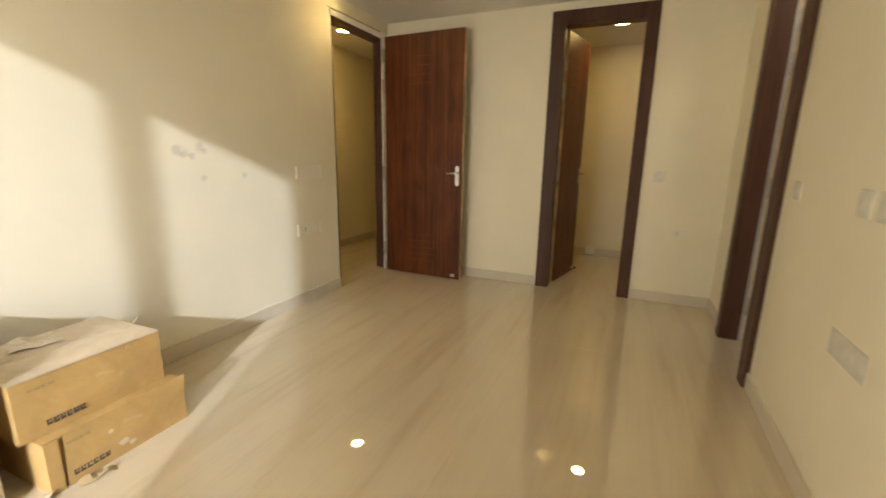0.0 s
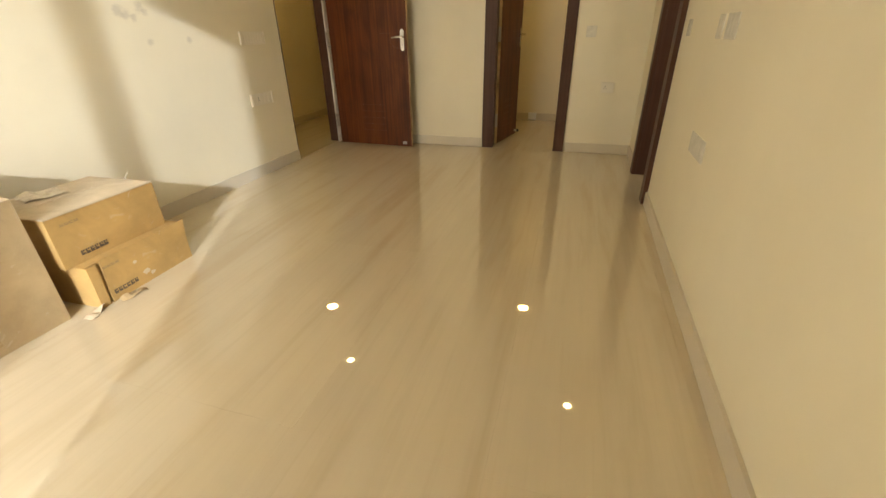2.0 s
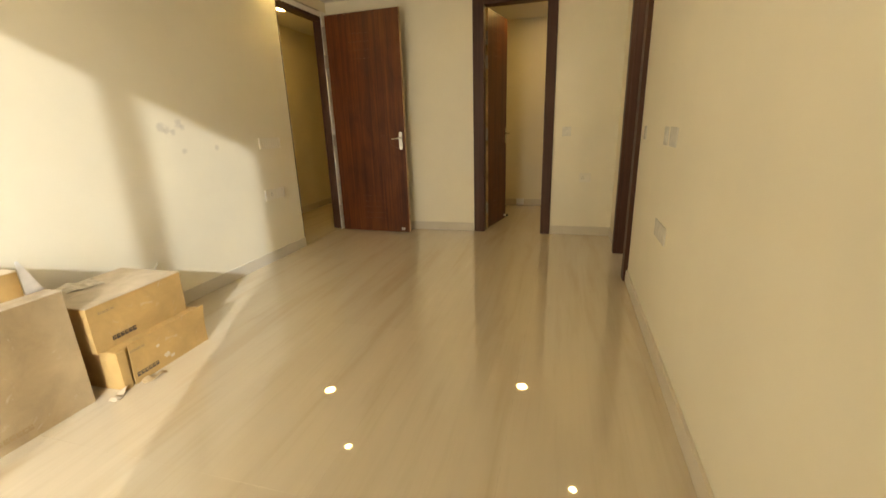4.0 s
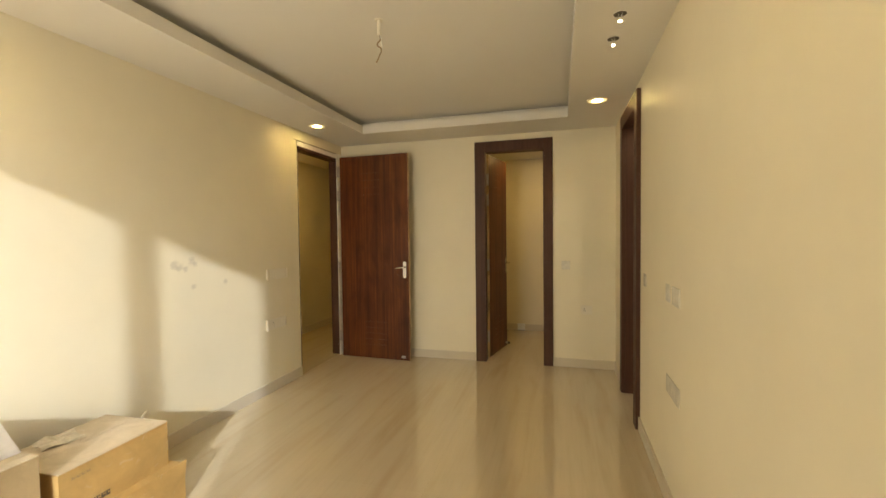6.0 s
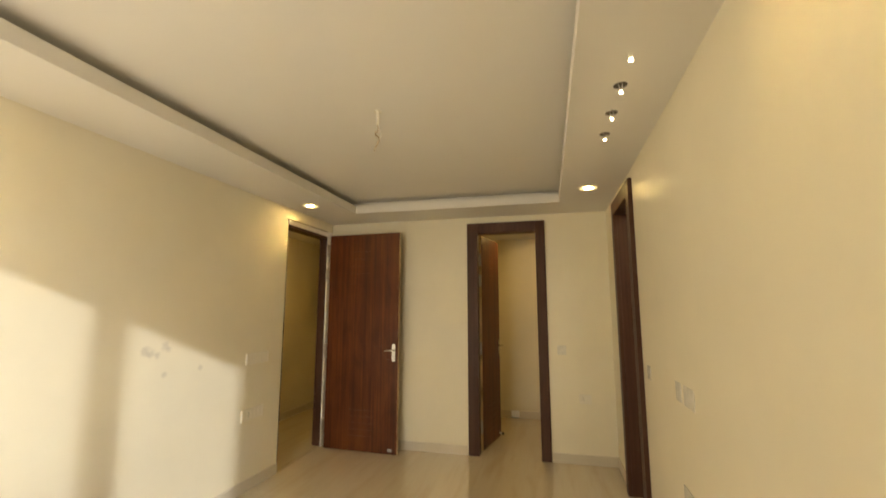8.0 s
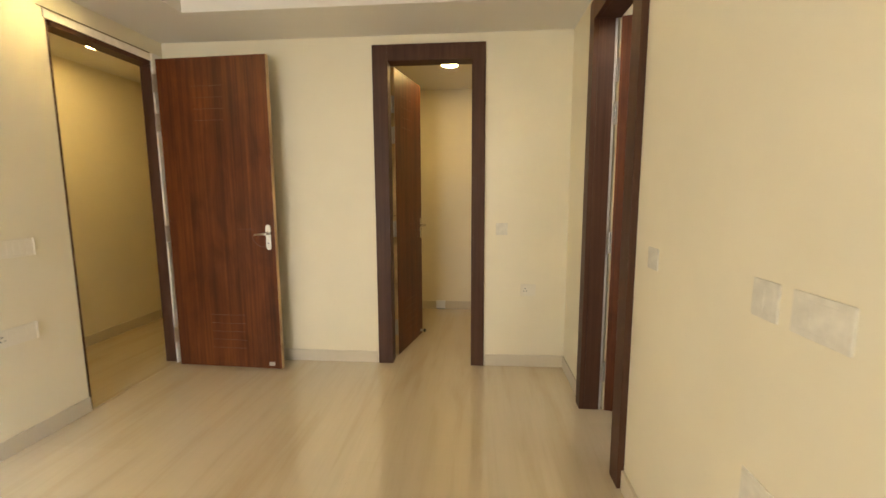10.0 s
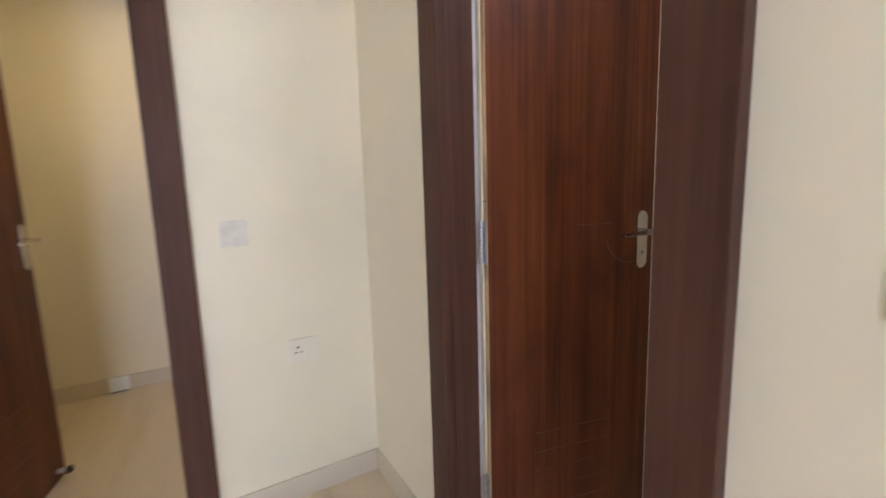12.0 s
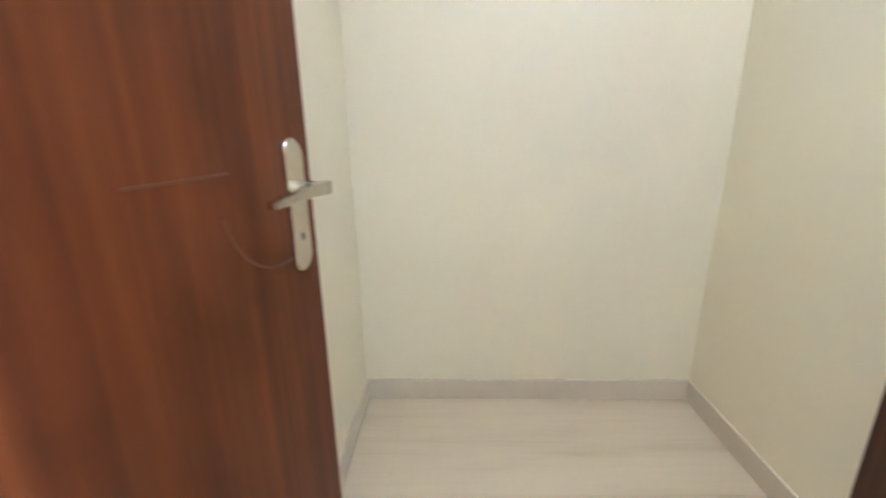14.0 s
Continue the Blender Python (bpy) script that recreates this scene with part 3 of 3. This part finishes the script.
# ---- switch plates ----
def plate(name, label, m, wide, tall, modules, socket_at=-1, body=PLASTIC, tabs=False):
    """A wall plate: local x along the wall, local -y out of the wall, centre at the origin."""
    d = thing(name, label, "switch plate" if name == "switch_plate" else "socket", "", "", m)
    part("plate", one_box(-wide / 2, wide / 2, -0.009, -0.0004, -tall / 2, tall / 2, bevel=0.003), body, d)
    d.scale = (1.0, 0.55 if body is FILM else 1.0, 1.0)
    step = (wide - 0.024) / modules
    for i in range(modules):
        x0 = -wide / 2 + 0.012 + i * step
        if i == socket_at:
            s = part("socket_face", one_box(x0 + 0.001, x0 + step - 0.001, -0.0105, -0.009, -tall / 2 + 0.012, tall / 2 - 0.012), body, d)
            cx = x0 + step / 2
            for dx, dz, r in ((0, 0.012, 0.0042), (-0.010, -0.008, 0.0034), (0.010, -0.008, 0.0034)):
                part("pin_hole", rod(bmesh.new(), (cx + dx, -0.0100, dz), (cx + dx, -0.0112, dz), r, seg=12), DARK, s)
        else:
            bm = one_box(x0 + 0.001, x0 + step - 0.001, -0.0125, -0.009, -tall / 2 + 0.014, tall / 2 - 0.014)
            for v in bm.verts:
                if v.co.y < -0.012 and v.co.z > 0:
                    v.co.y += 0.002
            part("rocker", rounded(bm, 0.0008, 1), body, d)
    if tabs:
        for k in (-1, 1):
            part("end_tab", one_box(k * wide / 2 - 0.004, k * wide / 2 + 0.004, -0.016, -0.0006, -tall / 2, tall / 2, bevel=0.001), PLASTIC, d)
    return d


WEST, EAST, NORTH = 90, -90.56, 0
plate("switch_plate", "long white plastic switch plate on the cream wall", pose(XL, -1.245, 1.060, 0, 0, WEST), 0.275, 0.092, 8, -1, PLASTIC, True)
plate("switch_plate", "long white plastic switch and socket plate on the cream wall", pose(XL, -1.272, 0.608, 0, 0, WEST), 0.255, 0.092, 5, 1, PLASTIC, True)
plate("switch_plate", "small pale plastic switch plate still in its film", pose(-0.485, 0, 1.068, 0, 0, NORTH), 0.086, 0.090, 2, -1, FILM)
plate("socket", "white three-pin socket plate on the cream wall", pose(-0.281, 0, 0.606, 0, 0, NORTH), 0.112, 0.090, 2, 0)
plate("switch_plate", "pale plastic switch plate still in its film", pose(east(-1.548), -1.548, 1.085, 0, 0, EAST), 0.090, 0.082, 2, -1, FILM)
plate("switch_plate", "pale plastic switch plate still in its film", pose(east(-2.185), -2.185, 1.087, 0, 0, EAST), 0.090, 0.090, 2, -1, FILM)
plate("switch_plate", "pale plastic switch plate still in its film", pose(east(-2.345), -2.345, 1.087, 0, 0, EAST), 0.150, 0.090, 3, -1, FILM)
plate("switch_plate", "long pale plastic socket plate still in its film", pose(east(-2.290), -2.290, 0.618, 0, 0, EAST), 0.260, 0.090, 4, -1, FILM)

# ---- cartons by the west wall ----
def print_marks(parent, y0, z0, wide, tall, count, x, ink=INK):
    """Illegible print: a row of short uneven bars on a face looking along +x."""
    pick = random.Random(int(y0 * 1000 + z0 * 100))
    step = wide / count
    for i in range(count):
        a = y0 + i * step
        w = step * pick.uniform(0.78, 0.92)
        low = z0 + tall * pick.uniform(0.0, 0.10)
        part("print_mark", boxes((x, x + 0.0006, a, a + w * 0.40, low, z0 + tall), (x, x + 0.0006, a + w * 0.40, a + w, low, low + tall * pick.uniform(0.35, 0.55)), (x, x + 0.0006, a + w * 0.55, a + w * 0.95, z0 + tall * 0.68, z0 + tall)), ink, parent)


def carton(name, label, m, dx, dy, dz, dust_top=True, board=BOARD):
    """A closed carton: x 0..-dx (front face at x = 0), y 0..dy, z 0..dz."""
    c = thing(name, label, "box", "cardboard cartons", "", m)
    bm = one_box(-dx, 0, 0, dy, 0, dz)
    bmesh.ops.subdivide_edges(bm, edges=list(bm.edges), cuts=3, use_grid_fill=True)
    for v in bm.verts:
        k = noise.noise_vector(v.co * 3.1 + m.translation * 2)
        v.co += Vector((k.x * 0.004, k.y * 0.003, k.z * 0.003 if v.co.z > 0.01 else 0))
    part("body", bm, board, c, smooth=False)
    for a, b in ((-dx / 2 + 0.001, 0.002), (-dx, -dx / 2 - 0.001)):
        part("top_flap", one_box(a, b, -0.001, dy + 0.001, dz + 0.003, dz + 0.006), BOARD_PALE if dust_top else BOARD, c, "dusty top flap")
    return c


c = carton("carton", "brown cardboard carton lying under another one", pose(-2.478, -3.325, 0.0, 0, 0, 1.5), 0.46, 0.51, 0.198, False)

for y0, z0, r in ((0.205, 0.128, 0.014), (0.245, 0.056, 0.024), (0.275, 0.036, 0.018)):
    bm = bmesh.new()
    rim = [(r * (0.75 + 0.35 * noise.noise(Vector((math.cos(a) * 2, math.sin(a) * 2, y0 * 40)))) * Vector((math.cos(a), 0.72 * math.sin(a)))) for a in (2 * math.pi * k / 18 for k in range(18))]
    bm.faces.new([bm.verts.new((0.0121, y0 + p.x, z0 + p.y)) for p in rim])
    up = bmesh.ops.extrude_face_region(bm, geom=list(bm.faces))
    for v in up["geom"]:
        if isinstance(v, bmesh.types.BMVert):
            v.co.x += 0.0006
    part("torn_patch", bm, BOARD_PALE, c, "pale torn patch")
part("front_strip", one_box(0.002, 0.013, -0.003, 0.040, 0.0, 0.200, bevel=0.001), BOARD, c)
bm = one_box(0.008, 0.012, 0.050, 0.515, 0.0, 0.212)
bmesh.ops.subdivide_edges(bm, edges=list(bm.edges), cuts=6, use_grid_fill=True)
for v in bm.verts:
    k = max(0.0, v.co.y - 0.40) * max(0.0, v.co.z - 0.12) * 90
    v.co.x += 0.014 * k
    v.co.z += 0.010 * k
    v.co.y += 0.045 * v.co.z * max(0.0, 1 - (v.co.y - 0.05) * 8)
flap = part("front_flap", bm, BOARD, c, "bent front flap")
for y0, z0, w, h, n, ink in ((0.070, 0.030, 0.125, 0.024, 6, INK), (0.062, 0.165, 0.080, 0.012, 4, INK_FAINT)):
    print_marks(flap, y0, z0, w, h, n, 0.0122, ink)
c = carton("carton", "brown cardboard carton with a dusty top, stacked on another carton", pose(-2.530, -3.360, 0.2055, 0, 0, 2.0), 0.41, 0.515, 0.222)
print_marks(c, 0.080, 0.030, 0.125, 0.024, 6, 0.0045)
print_marks(c, 0.045, 0.180, 0.080, 0.012, 4, 0.0045, INK_FAINT)
c = carton("carton", "flat brown cardboard carton standing on its edge", pose(-2.528, -4.080, 0.0, 0, 0, 0), 0.095, 0.656, 0.545, True, BOARD_GREY)
print_marks(c, 0.30, 0.040, 0.125, 0.024, 6, 0.0045, INK_FAINT)
c = carton("carton", "tall brown cardboard carton standing against the wall", pose(-2.640, -4.050, 0.0, 0, 0, 0), 0.38, 0.560, 0.650)
bm = one_box(-0.010, -0.007, 0.566, 0.655, 0.50, 0.690)
for v in bm.verts:
    if v.co.z > 0.6:
        v.co.y = 0.566 + (v.co.y - 0.566) * 0.12
part("side_flap", bm, PRIMER, c, "white bent side flap")


def scrap(label, m, sx, sy, seed, material=PAPER):
    """A crumpled scrap of packing."""
    bm = bmesh.new()
    n = 7
    g = [[bm.verts.new((sx * (i / n - 0.5), sy * (j / n - 0.5), 0)) for j in range(n + 1)] for i in range(n + 1)]
    for i in range(n):
        for j in range(n):
            bm.faces.new((g[i][j], g[i + 1][j], g[i + 1][j + 1], g[i][j + 1]))
    for v in bm.verts:
        k = noise.noise_vector(v.co * 14 + Vector((seed, seed * 2, 0)))
        v.co += Vector((k.x * 0.012, k.y * 0.012, abs(k.z) * 0.040))
    low = min(v.co.z for v in bm.verts)
    for v in bm.verts:
        v.co.z -= low
    up = bmesh.ops.extrude_face_region(bm, geom=list(bm.faces))
    for v in up["geom"]:
        if isinstance(v, bmesh.types.BMVert):
            v.co.z += 0.002
    ob = part("packing_scrap", bm, material, None)
    ob.matrix_world = m
    return tagged(ob, label, "scrap", "packing scraps")


scrap("crumpled pale paper scrap lying on a carton", pose(-2.850, -3.150, 0.435, 0, 0, -14), 0.12, 0.16, 1.7)
scrap("torn cardboard scrap lying on the floor by the cartons", pose(-2.455, -3.37, 0.0, 0, 0, 20), 0.04, 0.09, 4.2, BOARD_PALE)
scrap("torn cardboard scrap lying on the floor by the cartons", pose(-2.425, -3.20, 0.0, 0, 0, -10), 0.03, 0.11, 7.9, BOARD_GREY)
bm = rod(bmesh.new(), (0, 0, 0), (0.02, 0.02, 0.04), 0.003, 0.002, 8)
s = part("packing_strip", bm, PAPER)
s.matrix_world = pose(-2.71, -2.86, 0.4335)
tagged(s, "thin pale packing strip sticking up from a carton", "scrap", "packing scraps")

# small white box on the floor of the next room
d = thing("pipe_box", "small white plastic outlet box at the foot of the wall", "outlet", "", "", pose(-1.085, 1.609, 0.0))
part("cover", one_box(-0.052, 0.052, -0.030, 0.0, 0.012, 0.100, bevel=0.004), WHITE, d)
part("lip", one_box(-0.055, 0.055, -0.033, -0.0302, 0.086, 0.103, bevel=0.001), WHITE, d)
part("foot", one_box(-0.046, 0.046, -0.026, -0.002, 0.0005, 0.012), ALU, d, "grey foot of the outlet box")
d = thing("pipe_stub", "dark pipe stub high on the cream wall", "pipe", "", "", pose(-0.70, 1.62, 2.383))
part("stub", rod(bmesh.new(), (0, -0.03, 0), (0, 0, 0), 0.016), DARK, d)
part("collar", ring(bmesh.new(), 0, 0, 0, 0.004, 0.016, 0.024, 20), PRIMER, d).matrix_world = pose(-0.70, 1.618, 2.383, 90)

# ---- floor tiles, last ----
TW, TL, GAP = 0.60, 1.20, 0.0002
floor = structure("floor", one_box(-4.2, 1.7, YB - 0.12, 2.65, -0.05, -0.009), GROUT, "beige polished tile floor with fine joints", "floor")


def tile_mesh(w, l):
    bm = one_box(-w / 2, w / 2, -l / 2, l / 2, -0.009, 0.0)
    top = [e for e in bm.edges if all(v.co.z > -0.001 for v in e.verts)]
    bmesh.ops.bevel(bm, geom=top, offset=0.00015, segments=1, affect="EDGES")
    return mesh_of("tile", bm, TILE)


shared = {}
rng = random.Random(4)


def lay(x0, x1, y0, y1, ox, oy):
    """Tiles over a rectangle, on a grid through (ox, oy), cut at its edges."""
    i0, i1 = math.floor((x0 - ox) / TW), math.ceil((x1 - ox) / TW)
    j0, j1 = math.floor((y0 - oy) / TL), math.ceil((y1 - oy) / TL)
    for i in range(i0, i1):
        for j in range(j0, j1):
            a, b = max(x0, ox + i * TW), min(x1, ox + (i + 1) * TW)
            c, e = max(y0, oy + j * TL), min(y1, oy + (j + 1) * TL)
            if b - a < 0.02 or e - c < 0.02:
                continue
            key = (round(b - a, 3), round(e - c, 3))
            if key not in shared:
                shared[key] = tile_mesh(b - a - GAP, e - c - GAP)
            t = new("tile", shared[key])
            t.parent = floor
            t.matrix_world = pose((a + b) / 2, (c + e) / 2, 0, rng.uniform(-0.05, 0.05), rng.uniform(-0.05, 0.05), 0)


lay(XL, 0.0, YB - 0.1, 0.0, -3.065, -4.85)
lay(-4.12, XL, -1.7, 2.6, -3.065, -4.85)
lay(-1.885, 0.185, 0.0, 1.62, -3.065, -4.85)
lay(0.0, 1.63, -2.0, -0.60, -3.065, -0.80)
